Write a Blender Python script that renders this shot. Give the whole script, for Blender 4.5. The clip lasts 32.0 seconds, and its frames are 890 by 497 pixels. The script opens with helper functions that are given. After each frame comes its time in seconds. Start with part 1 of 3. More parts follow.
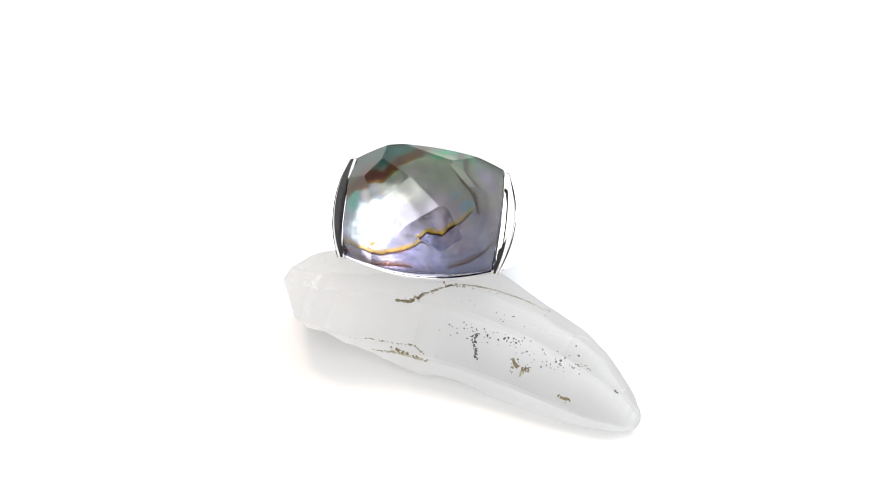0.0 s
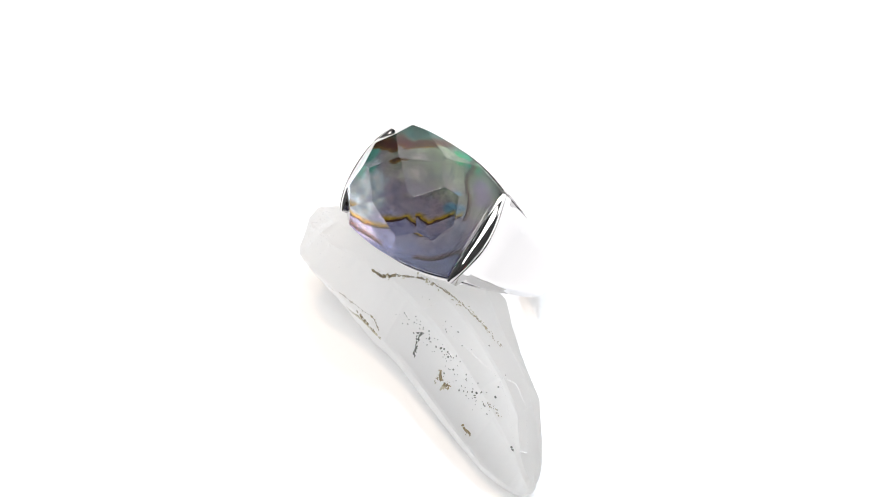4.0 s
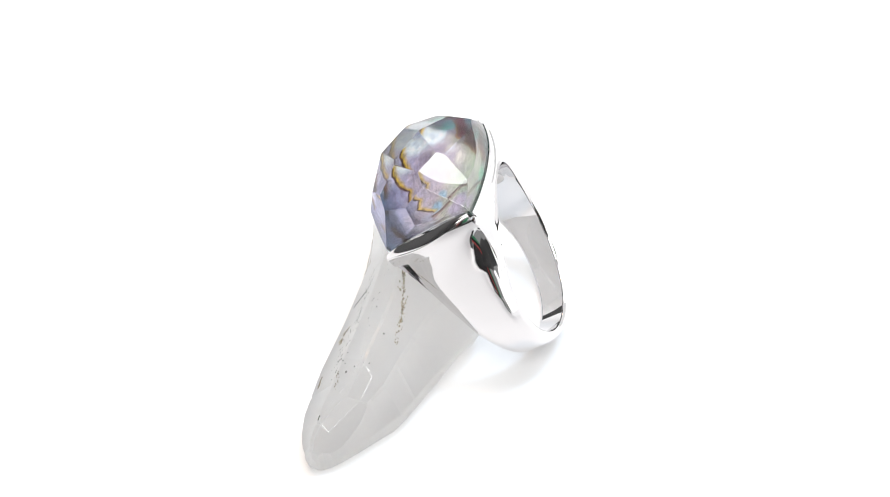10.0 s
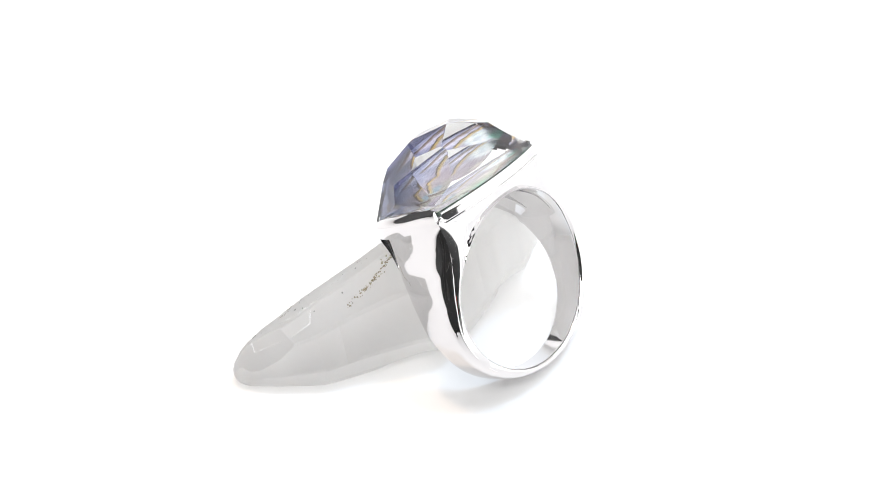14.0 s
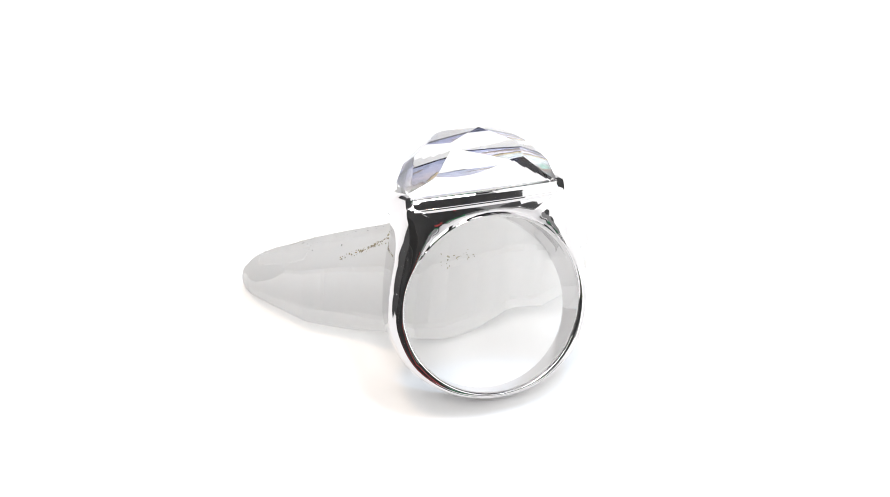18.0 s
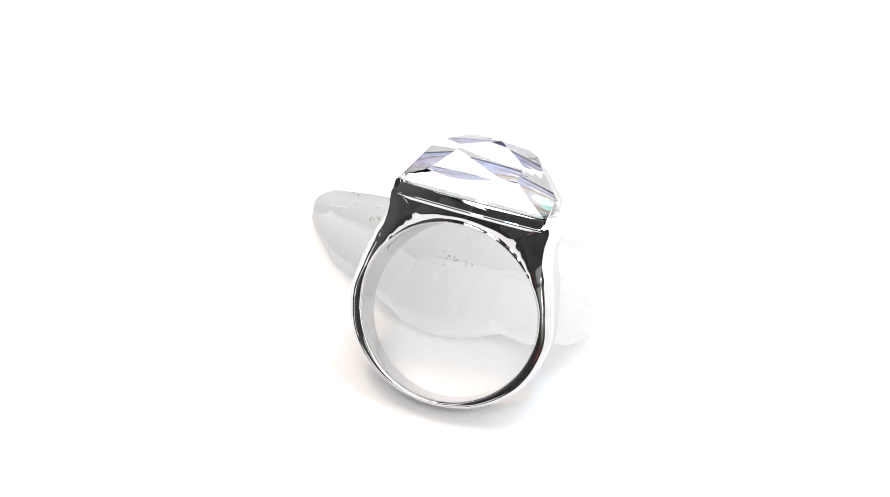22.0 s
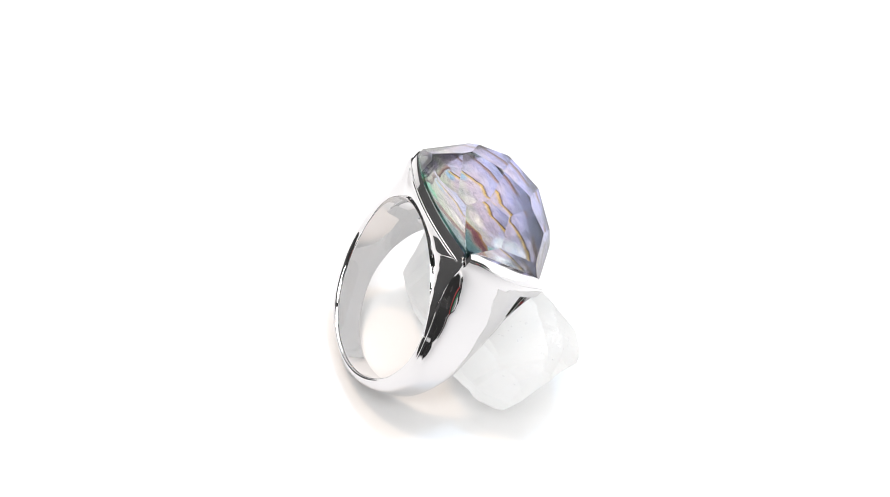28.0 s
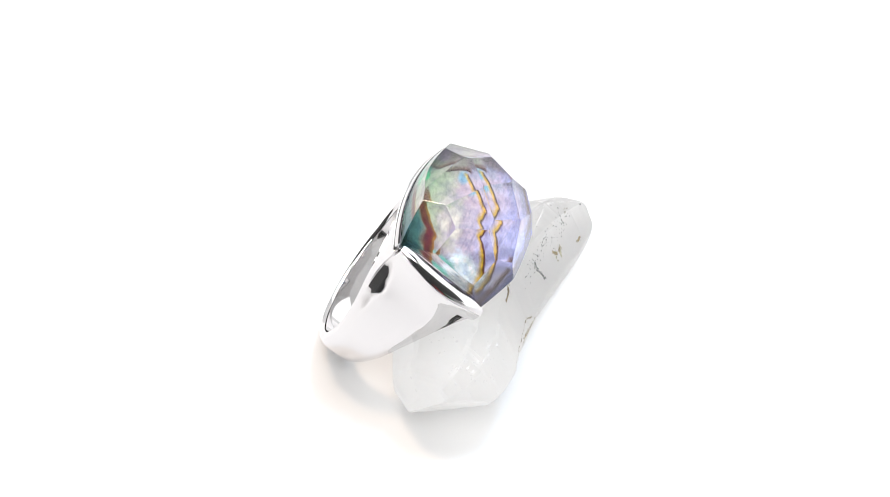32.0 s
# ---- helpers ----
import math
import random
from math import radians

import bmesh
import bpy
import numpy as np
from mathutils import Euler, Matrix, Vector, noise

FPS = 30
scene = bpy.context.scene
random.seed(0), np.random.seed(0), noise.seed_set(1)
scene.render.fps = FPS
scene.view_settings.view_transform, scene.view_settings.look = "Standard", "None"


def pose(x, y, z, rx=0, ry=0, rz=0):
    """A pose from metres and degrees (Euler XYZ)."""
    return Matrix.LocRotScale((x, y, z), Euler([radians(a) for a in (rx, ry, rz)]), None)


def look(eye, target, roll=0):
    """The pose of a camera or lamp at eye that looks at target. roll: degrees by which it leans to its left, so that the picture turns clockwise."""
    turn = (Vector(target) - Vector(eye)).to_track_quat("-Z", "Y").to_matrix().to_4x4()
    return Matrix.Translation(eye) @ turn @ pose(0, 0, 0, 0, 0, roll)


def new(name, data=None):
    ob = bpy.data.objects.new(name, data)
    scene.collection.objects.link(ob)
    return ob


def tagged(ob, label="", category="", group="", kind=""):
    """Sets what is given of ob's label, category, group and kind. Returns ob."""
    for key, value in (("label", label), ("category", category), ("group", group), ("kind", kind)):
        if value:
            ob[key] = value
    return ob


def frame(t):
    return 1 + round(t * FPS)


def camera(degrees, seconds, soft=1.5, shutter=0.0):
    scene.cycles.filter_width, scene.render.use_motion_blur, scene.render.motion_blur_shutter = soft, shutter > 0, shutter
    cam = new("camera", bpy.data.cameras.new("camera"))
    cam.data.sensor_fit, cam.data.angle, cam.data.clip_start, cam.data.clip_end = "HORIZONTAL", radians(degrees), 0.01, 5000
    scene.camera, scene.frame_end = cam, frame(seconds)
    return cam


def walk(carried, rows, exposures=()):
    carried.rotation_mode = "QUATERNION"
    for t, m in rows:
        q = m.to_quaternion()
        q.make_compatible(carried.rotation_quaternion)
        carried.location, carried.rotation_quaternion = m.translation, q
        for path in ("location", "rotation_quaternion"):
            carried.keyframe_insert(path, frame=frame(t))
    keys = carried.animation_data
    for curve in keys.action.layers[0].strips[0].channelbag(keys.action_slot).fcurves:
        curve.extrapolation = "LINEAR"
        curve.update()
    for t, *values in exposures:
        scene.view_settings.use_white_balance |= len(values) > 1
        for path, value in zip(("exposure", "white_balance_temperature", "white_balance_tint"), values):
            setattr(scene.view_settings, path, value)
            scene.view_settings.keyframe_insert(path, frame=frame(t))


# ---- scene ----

from mathutils.bvhtree import BVHTree

MM = 0.001
SECONDS = 32.0
SPIN = -8.664            # degrees a second, the turn of the plate
LIFT = 10.8              # height of the axis origin above the plate, mm

# ---- camera ----
cam = camera(46.40, SECONDS, soft=0.6)
CAM = pose(0, -74.29 * MM, (70.62 + LIFT) * MM, 46.439, -1.230, 1.615)
walk(cam, [(0.0, CAM), (SECONDS, CAM)], exposures=[(0.0, 0.0), (SECONDS, 0.0)])

# ---- light: a white world as fill, three small lamps overhead and an added soft fill above the camera ----
world = bpy.data.worlds.new("world")
scene.world = world
world.use_nodes = True
world.node_tree.nodes["Background"].inputs["Color"].default_value = (1.0, 1.0, 1.0, 1)
world.node_tree.nodes["Background"].inputs["Strength"].default_value = 1.54


def area_lamp(name, at, target, size, watts, colour):
    data = bpy.data.lights.new(name, "AREA")
    data.shape, data.size, data.energy, data.color = "DISK", size, watts, colour
    ob = new(name, data)
    ob.matrix_world = look(at, target)
    return ob


area_lamp("lamp_left", (-0.110, 0.075, 0.48), (0, 0, 0), 0.060, 0.46, (1.0, 0.69, 0.46))
area_lamp("lamp_right", (0.125, 0.075, 0.47), (0, 0, 0), 0.060, 0.46, (0.48, 0.72, 1.0))
area_lamp("lamp_top", (-0.010, -0.006, 0.48), (0, 0, 0), 0.062, 0.095, (1.0, 0.99, 0.99))
# added fill for the crystal's front and the shell, with no known source
area_lamp("fill_front", (-0.017, -0.204, 0.272), (0, 0, 0), 0.26, 0.86, (1.0, 0.99, 0.98))


# ---- materials ----
def material(name):
    m = bpy.data.materials.new(name)
    m.use_nodes = True
    nt = m.node_tree
    return m, nt, nt.nodes["Principled BSDF"]


def node(nt, kind, **values):
    n = nt.nodes.new(kind)
    for k, v in values.items():
        n.inputs[k.replace("_", " ")].default_value = v
    return n


def ramp(nt, fac, stops):
    r = nt.nodes.new("ShaderNodeValToRGB")
    el = r.color_ramp.elements
    while len(el) < len(stops):
        el.new(0.5)
    for e, (p, c) in zip(el, stops):
        e.position, e.color = p, (*c, 1)
    nt.links.new(fac, r.inputs["Fac"])
    return r.outputs["Color"]


def mat_silver():
    m, nt, b = material("polished_silver")
    b.inputs["Metallic"].default_value = 1.0
    b.inputs["Base Color"].default_value = (0.76, 0.75, 0.755, 1)
    co = nt.nodes.new("ShaderNodeTexCoord")
    n = node(nt, "ShaderNodeTexNoise", Scale=900.0, Detail=3.0)
    nt.links.new(co.outputs["Object"], n.inputs["Vector"])
    r = ramp(nt, n.outputs["Fac"], [(0.3, (0.03, 0.03, 0.03)), (0.8, (0.08, 0.08, 0.08))])
    nt.links.new(r, b.inputs["Roughness"])
    bump = node(nt, "ShaderNodeBump", Strength=0.05, Distance=0.00002)
    n2 = node(nt, "ShaderNodeTexNoise", Scale=350.0, Detail=2.0)
    nt.links.new(co.outputs["Object"], n2.inputs["Vector"])
    nt.links.new(n2.outputs["Fac"], bump.inputs["Height"])
    nt.links.new(bump.outputs["Normal"], b.inputs["Normal"])
    return m


def mat_white_sheet(name, value):
    m, nt, b = material(name)
    co = nt.nodes.new("ShaderNodeTexCoord")
    n = node(nt, "ShaderNodeTexNoise", Scale=60.0, Detail=4.0)
    nt.links.new(co.outputs["Object"], n.inputs["Vector"])
    c = ramp(nt, n.outputs["Fac"], [(0.3, (value, value, value)), (0.7, (value * 0.985, value * 0.985, value * 0.985))])
    nt.links.new(c, b.inputs["Base Color"])
    b.inputs["Roughness"].default_value = 0.6
    b.inputs["Specular IOR Level"].default_value = 0.2
    return m


def mat_clear_quartz():
    m, nt, b = material("clear_quartz")
    b.inputs["Base Color"].default_value = (1, 1, 1, 1)
    b.inputs["Transmission Weight"].default_value = 1.0
    b.inputs["Roughness"].default_value = 0.0
    b.inputs["IOR"].default_value = 1.54
    return m


def maths(nt, op, a, b):
    n = nt.nodes.new("ShaderNodeMath")
    n.operation = op
    for k, v in ((0, a), (1, b)):
        if isinstance(v, (int, float)):
            n.inputs[k].default_value = v
        else:
            nt.links.new(v, n.inputs[k])
    return n.outputs[0]


def mixed(nt, fac, a, b, mode="MIX"):
    n = nt.nodes.new("ShaderNodeMix")
    n.data_type, n.blend_type = "RGBA", mode
    for k, v in ((0, fac), (6, a), (7, b)):
        if isinstance(v, tuple):
            n.inputs[k].default_value = (*v, 1)
        elif isinstance(v, (int, float)):
            n.inputs[k].default_value = v
        else:
            nt.links.new(v, n.inputs[k])
    return n.outputs[2]


def mat_abalone():
    """Abalone: zones of grey mauve, green and blue with wavy brown growth lines, and a nacre shimmer."""
    m, nt, b = material("abalone_shell")
    co = nt.nodes.new("ShaderNodeTexCoord")
    mm = nt.nodes.new("ShaderNodeVectorMath")
    mm.operation = "SCALE"
    mm.inputs["Scale"].default_value = 1000.0
    nt.links.new(co.outputs["Object"], mm.inputs[0])
    sep = nt.nodes.new("ShaderNodeSeparateXYZ")
    nt.links.new(mm.outputs[0], sep.inputs[0])
    u, v = sep.outputs["X"], sep.outputs["Y"]

    def cloud(scale, detail=2.0, rough=0.5):
        n = node(nt, "ShaderNodeTexNoise", Scale=scale, Detail=detail, Roughness=rough)
        nt.links.new(mm.outputs[0], n.inputs["Vector"])
        return n

    fine = cloud(1.5, 3.0, 0.6)
    wave = cloud(0.55, 2.0, 0.5)
    ripple = maths(nt, "ADD", maths(nt, "MULTIPLY", maths(nt, "SUBTRACT", fine.outputs["Fac"], 0.5), 0.7),
                   maths(nt, "MULTIPLY", maths(nt, "SUBTRACT", wave.outputs["Fac"], 0.5), 0.9))

    def graph(x, keys, lo=-6.0, hi=6.0):
        """A curve y(x) through (x, y) keys, in mm."""
        at = maths(nt, "MULTIPLY", maths(nt, "ADD", x, 8.0), 1 / 16)
        g = ramp(nt, at, [((kx + 8) / 16, ((ky - lo) / (hi - lo),) * 3) for kx, ky in keys])
        return maths(nt, "ADD", maths(nt, "MULTIPLY", g, hi - lo), lo)

    def span(x, a, b):
        """0 at a, 1 at b, smooth between."""
        n = nt.nodes.new("ShaderNodeMapRange")
        n.interpolation_type = "SMOOTHSTEP"
        n.inputs["From Min"].default_value, n.inputs["From Max"].default_value = a, b
        nt.links.new(x, n.inputs["Value"])
        return n.outputs[0]

    def blob(u0, v0, ru, rv, rough=0.8):
        du, dv = maths(nt, "MULTIPLY", maths(nt, "SUBTRACT", u, u0), 1 / ru), maths(nt, "MULTIPLY", maths(nt, "SUBTRACT", v, v0), 1 / rv)
        r = maths(nt, "SQRT", maths(nt, "ADD", maths(nt, "MULTIPLY", du, du), maths(nt, "MULTIPLY", dv, dv)), 0.0)
        return span(maths(nt, "ADD", r, maths(nt, "MULTIPLY", ripple, rough)), 1.2, 0.5)

    # ground of the shell, from the lavender side over rose grey to olive green
    across = maths(nt, "ADD", maths(nt, "MULTIPLY", maths(nt, "ADD", v, maths(nt, "MULTIPLY", ripple, 2.2)), 1 / 12), 0.5)
    base = ramp(nt, across, [
        (0.02, (0.34, 0.39, 0.60)), (0.16, (0.39, 0.44, 0.63)), (0.28, (0.43, 0.46, 0.61)), (0.42, (0.46, 0.44, 0.51)),
        (0.53, (0.45, 0.42, 0.45)), (0.62, (0.42, 0.435, 0.37)), (0.76, (0.375, 0.43, 0.31)), (0.90, (0.26, 0.33, 0.27))])
    # pale nacre zone, with a lamp's white sheen painted into it
    base = mixed(nt, blob(-4.3, -1.3, 2.3, 1.9, 1.0), base, (0.80, 0.92, 0.95))
    base = mixed(nt, blob(-5.6, 0.4, 1.0, 1.5), base, (0.30, 0.62, 0.52))
    base = mixed(nt, blob(-2.4, -4.0, 2.2, 0.9), base, (0.72, 0.74, 0.92))
    base = mixed(nt, blob(3.1, 0.8, 1.0, 0.7, 0.25), base, (0.34, 0.52, 0.60))
    base = mixed(nt, blob(4.2, -0.2, 1.0, 0.9, 0.5), base, (0.38, 0.41, 0.48))
    base = mixed(nt, blob(1.0, 4.1, 0.7, 0.5, 1.4), base, (0.04, 0.45, 0.16))
    base = mixed(nt, blob(2.4, 4.6, 1.6, 0.7, 1.2), base, (0.12, 0.42, 0.26))
    base = mixed(nt, blob(-1.0, 1.2, 1.4, 0.9, 1.0), base, (0.56, 0.55, 0.50))
    base = mixed(nt, blob(4.8, 3.0, 1.3, 1.2, 0.8), base, (0.42, 0.40, 0.47))

    brown, dark, gold, rust = (0.17, 0.09, 0.028), (0.060, 0.034, 0.016), (0.58, 0.42, 0.03), (0.17, 0.055, 0.030)
    # growth lines: a dark core with a soft brown or golden side
    def line(base, d, where, soft):
        d = maths(nt, "ADD", d, maths(nt, "MULTIPLY", ripple, 0.75))
        halo = maths(nt, "MULTIPLY", maths(nt, "MULTIPLY", span(d, -0.12, 0.06), span(d, 0.85, 0.12)), where)
        core = maths(nt, "MULTIPLY", maths(nt, "MULTIPLY", span(d, -0.17, -0.02), span(d, 0.24, 0.06)), where)
        base = mixed(nt, maths(nt, "MULTIPLY", halo, 0.85), base, soft)
        return mixed(nt, core, base, dark)

    first = maths(nt, "SUBTRACT", v, graph(u, [(-7.0, -3.2), (-4.8, -3.5), (-3.0, -3.2), (-1.5, -2.75), (-0.2, -2.0), (0.4, -1.4), (1.7, -1.5), (2.7, -0.5), (3.6, 0.4)]))
    base = line(base, first, span(u, 3.9, 3.4), gold)
    second = maths(nt, "SUBTRACT", v, graph(u, [(-7.0, -4.2), (-4.0, -4.6), (-1.0, -4.5), (1.5, -4.3), (3.4, -3.9), (4.6, -3.4), (5.9, -2.3), (7.0, -2.0)]))
    base = line(base, second, span(maths(nt, "ABSOLUTE", maths(nt, "SUBTRACT", u, 1.0), 0.0), 1.0, 1.8), brown)
    hook = maths(nt, "SUBTRACT", u, graph(v, [(-0.5, 3.5), (0.4, 4.0), (1.1, 3.9), (1.9, 3.4), (2.6, 2.9), (3.3, 2.6), (5.0, 2.7)]))
    base = line(base, hook, span(v, 0.0, 0.5), brown)
    third = maths(nt, "SUBTRACT", v, graph(u, [(-7.0, 0.3), (-5.0, 1.3), (-4.0, 1.5), (-3.3, 1.4), (-2.6, 2.3), (-1.6, 3.0), (0.5, 4.4)]))
    third = maths(nt, "ADD", third, ripple)
    bark = maths(nt, "MULTIPLY", maths(nt, "MULTIPLY", span(third, -0.08, 0.10), span(third, 2.0, 0.8)), span(u, 0.4, -1.0))
    base = mixed(nt, bark, base, brown)
    base = mixed(nt, maths(nt, "MULTIPLY", bark, span(third, 0.35, 0.75)), base, rust)
    base = mixed(nt, maths(nt, "MULTIPLY", span(third, 1.2, 2.0), span(u, 0.4, -1.0)), base, (0.13, 0.22, 0.19))
    rim = maths(nt, "MULTIPLY", maths(nt, "MULTIPLY", span(third, -0.08, 0.04), span(third, 0.45, 0.12)), span(u, -0.6, -1.6))
    base = mixed(nt, maths(nt, "MULTIPLY", rim, 0.7), base, (0.36, 0.22, 0.03))
    # fine nacre mottling
    mottle = ramp(nt, cloud(1.5, 3.0, 0.55).outputs["Fac"], [(0.32, (0.74, 0.74, 0.78)), (0.62, (1.06, 1.06, 1.06))])
    veins = ramp(nt, cloud(0.95, 2.0, 0.5).outputs["Fac"], [(0.36, (0.48, 0.52, 0.62)), (0.47, (0.90, 0.90, 0.90)), (0.53, (1.0, 0.96, 0.92)), (0.64, (1.28, 1.28, 1.26))])
    base = mixed(nt, 0.38, base, veins, "MULTIPLY")
    base = mixed(nt, 0.8, base, mottle, "MULTIPLY")
    # fine growth striations along the slice
    stretch = nt.nodes.new("ShaderNodeMapping")
    stretch.inputs["Rotation"].default_value = (0, 0, radians(-14))
    stretch.inputs["Scale"].default_value = (0.35, 2.4, 1.0)
    nt.links.new(mm.outputs[0], stretch.inputs["Vector"])
    grain = node(nt, "ShaderNodeTexNoise", Scale=1.3, Detail=3.0, Roughness=0.6, Distortion=0.6)
    nt.links.new(stretch.outputs[0], grain.inputs["Vector"])
    streak = ramp(nt, grain.outputs["Fac"], [(0.36, (0.55, 0.54, 0.55)), (0.47, (0.95, 0.95, 0.95)), (0.62, (1.12, 1.12, 1.12))])
    base = mixed(nt, 0.32, base, streak, "MULTIPLY")
    patch = cloud(0.42, 1.0)
    lit = nt.nodes.new("ShaderNodeVectorMath")
    lit.operation = "SCALE"
    lit.inputs["Scale"].default_value = 1.20
    vivid = node(nt, "ShaderNodeHueSaturation", Saturation=1.38)
    nt.links.new(base, vivid.inputs["Color"])
    nt.links.new(vivid.outputs["Color"], lit.inputs[0])
    nt.links.new(lit.outputs[0], b.inputs["Base Color"])
    b.inputs["Metallic"].default_value = 0.75
    # the nacre's layers thin out across the slice: green seen straight on, blue and rose from the side
    b.inputs["Thin Film IOR"].default_value = 2.12
    film = nt.nodes.new("ShaderNodeMapRange")
    film.inputs["From Min"].default_value, film.inputs["From Max"].default_value = -5.0, 5.0
    film.inputs["To Min"].default_value, film.inputs["To Max"].default_value = 245.0, 300.0
    nt.links.new(maths(nt, "ADD", v, maths(nt, "MULTIPLY", maths(nt, "SUBTRACT", patch.outputs["Fac"], 0.5), 9.0)), film.inputs["Value"])
    nt.links.new(film.outputs[0], b.inputs["Thin Film Thickness"])
    b.inputs["Roughness"].default_value = 0.27
    sheen = cloud(0.40, 1.0)
    # the nacre layers dip towards one corner of the slice, with a slight swell
    dip = nt.nodes.new("ShaderNodeVectorTransform")
    dip.vector_type, dip.convert_from, dip.convert_to = "NORMAL", "OBJECT", "WORLD"
    dip.inputs[0].default_value = Vector((-0.12, -0.12, 1.0)).normalized()
    bump = node(nt, "ShaderNodeBump", Strength=0.12, Distance=0.001)
    nt.links.new(sheen.outputs["Fac"], bump.inputs["Height"])
    nt.links.new(dip.outputs[0], bump.inputs["Normal"])
    nt.links.new(bump.outputs["Normal"], b.inputs["Normal"])
    return m


def mat_milky_quartz():
    m, nt, b = material("milky_quartz")
    co = nt.nodes.new("ShaderNodeTexCoord")
    veil = node(nt, "ShaderNodeTexNoise", Scale=160.0, Detail=4.0, Roughness=0.6)
    nt.links.new(co.outputs["Object"], veil.inputs["Vector"])
    c = ramp(nt, veil.outputs["Fac"], [(0.30, (0.925, 0.932, 0.92)), (0.50, (0.95, 0.953, 0.944)), (0.70, (0.968, 0.966, 0.96))])
    nt.links.new(c, b.inputs["Base Color"])
    b.inputs["Subsurface Weight"].default_value = 1.0
    b.inputs["Subsurface Radius"].default_value = (1.0, 1.0, 1.0)
    b.inputs["Subsurface Scale"].default_value = 0.012
    cloud = node(nt, "ShaderNodeTexNoise", Scale=230.0, Detail=5.0, Roughness=0.65, Distortion=0.8)
    nt.links.new(co.outputs["Object"], cloud.inputs["Vector"])
    nt.links.new(ramp(nt, cloud.outputs["Fac"], [(0.34, (0.05,) * 3), (0.66, (0.18,) * 3)]), b.inputs["Transmission Weight"])
    b.inputs["IOR"].default_value = 1.54
    b.inputs["Roughness"].default_value = 0.16
    b.inputs["Specular IOR Level"].default_value = 0.5
    grain = node(nt, "ShaderNodeTexNoise", Scale=700.0, Detail=3.0)
    nt.links.new(co.outputs["Object"], grain.inputs["Vector"])
    chips = node(nt, "ShaderNodeTexVoronoi", Scale=520.0)
    chips.feature = "DISTANCE_TO_EDGE"
    nt.links.new(co.outputs["Object"], chips.inputs["Vector"])
    sep = nt.nodes.new("ShaderNodeSeparateXYZ")
    nt.links.new(co.outputs["Object"], sep.inputs[0])
    broken = nt.nodes.new("ShaderNodeMapRange")
    broken.inputs["From Min"].default_value, broken.inputs["From Max"].default_value = -0.003, -0.009
    nt.links.new(sep.outputs["X"], broken.inputs["Value"])
    height = maths(nt, "ADD", maths(nt, "MULTIPLY", grain.outputs["Fac"], 0.4), maths(nt, "MULTIPLY", maths(nt, "MULTIPLY", chips.outputs["Distance"], broken.outputs[0]), 2.5))
    bump = node(nt, "ShaderNodeBump", Strength=0.30, Distance=0.00018)
    nt.links.new(height, bump.inputs["Height"])
    nt.links.new(bump.outputs["Normal"], b.inputs["Normal"])
    # light that wanders through the milky inside
    milk = node(nt, "ShaderNodeBsdfTranslucent", Color=(0.988, 0.988, 0.983, 1))
    both = nt.nodes.new("ShaderNodeMixShader")
    both.inputs[0].default_value = 0.80
    nt.links.new(b.outputs[0], both.inputs[1])
    nt.links.new(milk.outputs[0], both.inputs[2])
    nt.links.new(both.outputs[0], nt.nodes["Material Output"].inputs["Surface"])
    return m


SILVER = mat_silver()
SHEET = mat_white_sheet("white_sheet", 0.92)
PANEL_WHITE = mat_white_sheet("panel_white", 0.85)
CLEAR = mat_clear_quartz()
SHELL = mat_abalone()
MILKY = mat_milky_quartz()


# ---- mesh helpers ----
def part(name, bm, material, parent=None, label="", smooth=True, crease=40):
    """One mesh object from bm (metres, in the parent's space)."""
    me = bpy.data.meshes.new(name)
    bmesh.ops.recalc_face_normals(bm, faces=bm.faces)
    if smooth:
        for f in bm.faces:
            f.smooth = True
    bm.to_mesh(me)
    bm.free()
    if smooth:
        me.set_sharp_from_angle(angle=radians(crease))
    me.materials.append(material)
    ob = new(name, me)
    ob.parent = parent
    if label:
        tagged(ob, label)
    return ob


def curve_through(keys, x):
    """Values between rows (x, value, value, ...)."""
    if x <= keys[0][0]:
        return keys[0][1:]
    for (a, b) in zip(keys, keys[1:]):
        if x <= b[0]:
            s = (x - a[0]) / (b[0] - a[0])
            return tuple(p + (q - p) * s for p, q in zip(a[1:], b[1:]))
    return keys[-1][1:]


def loft(rings, closed=False):
    """A bmesh skin over rings of points, each ring a closed loop; caps the two ends unless closed."""
    bm = bmesh.new()
    rows = [[bm.verts.new(p) for p in ring] for ring in rings]
    pairs = list(zip(rows, rows[1:])) + ([(rows[-1], rows[0])] if closed else [])
    for a, b in pairs:
        n = len(a)
        for i in range(n):
            bm.faces.new((a[i], a[(i + 1) % n], b[(i + 1) % n], b[i]))
    if not closed:
        bm.faces.new(rows[0])
        bm.faces.new(rows[-1])
    return bm


# ---- setting ----
def sheet(name, half, z, mat):
    bm = bmesh.new()
    bmesh.ops.create_grid(bm, x_segments=2, y_segments=2, size=half)
    for v in bm.verts:
        v.co.z = z
    return part(name, bm, mat, smooth=False)


tagged(sheet("ground", 40.0, -0.006, SHEET), "plain white table sheet under the turntable", "table", kind="structure")


def disc(prof, n=128):
    """A turned disc: rows of (radius, height)."""
    return loft([[Vector((r * math.cos(2 * math.pi * i / n), r * math.sin(2 * math.pi * i / n), z)) for i in range(n)] for r, z in prof])


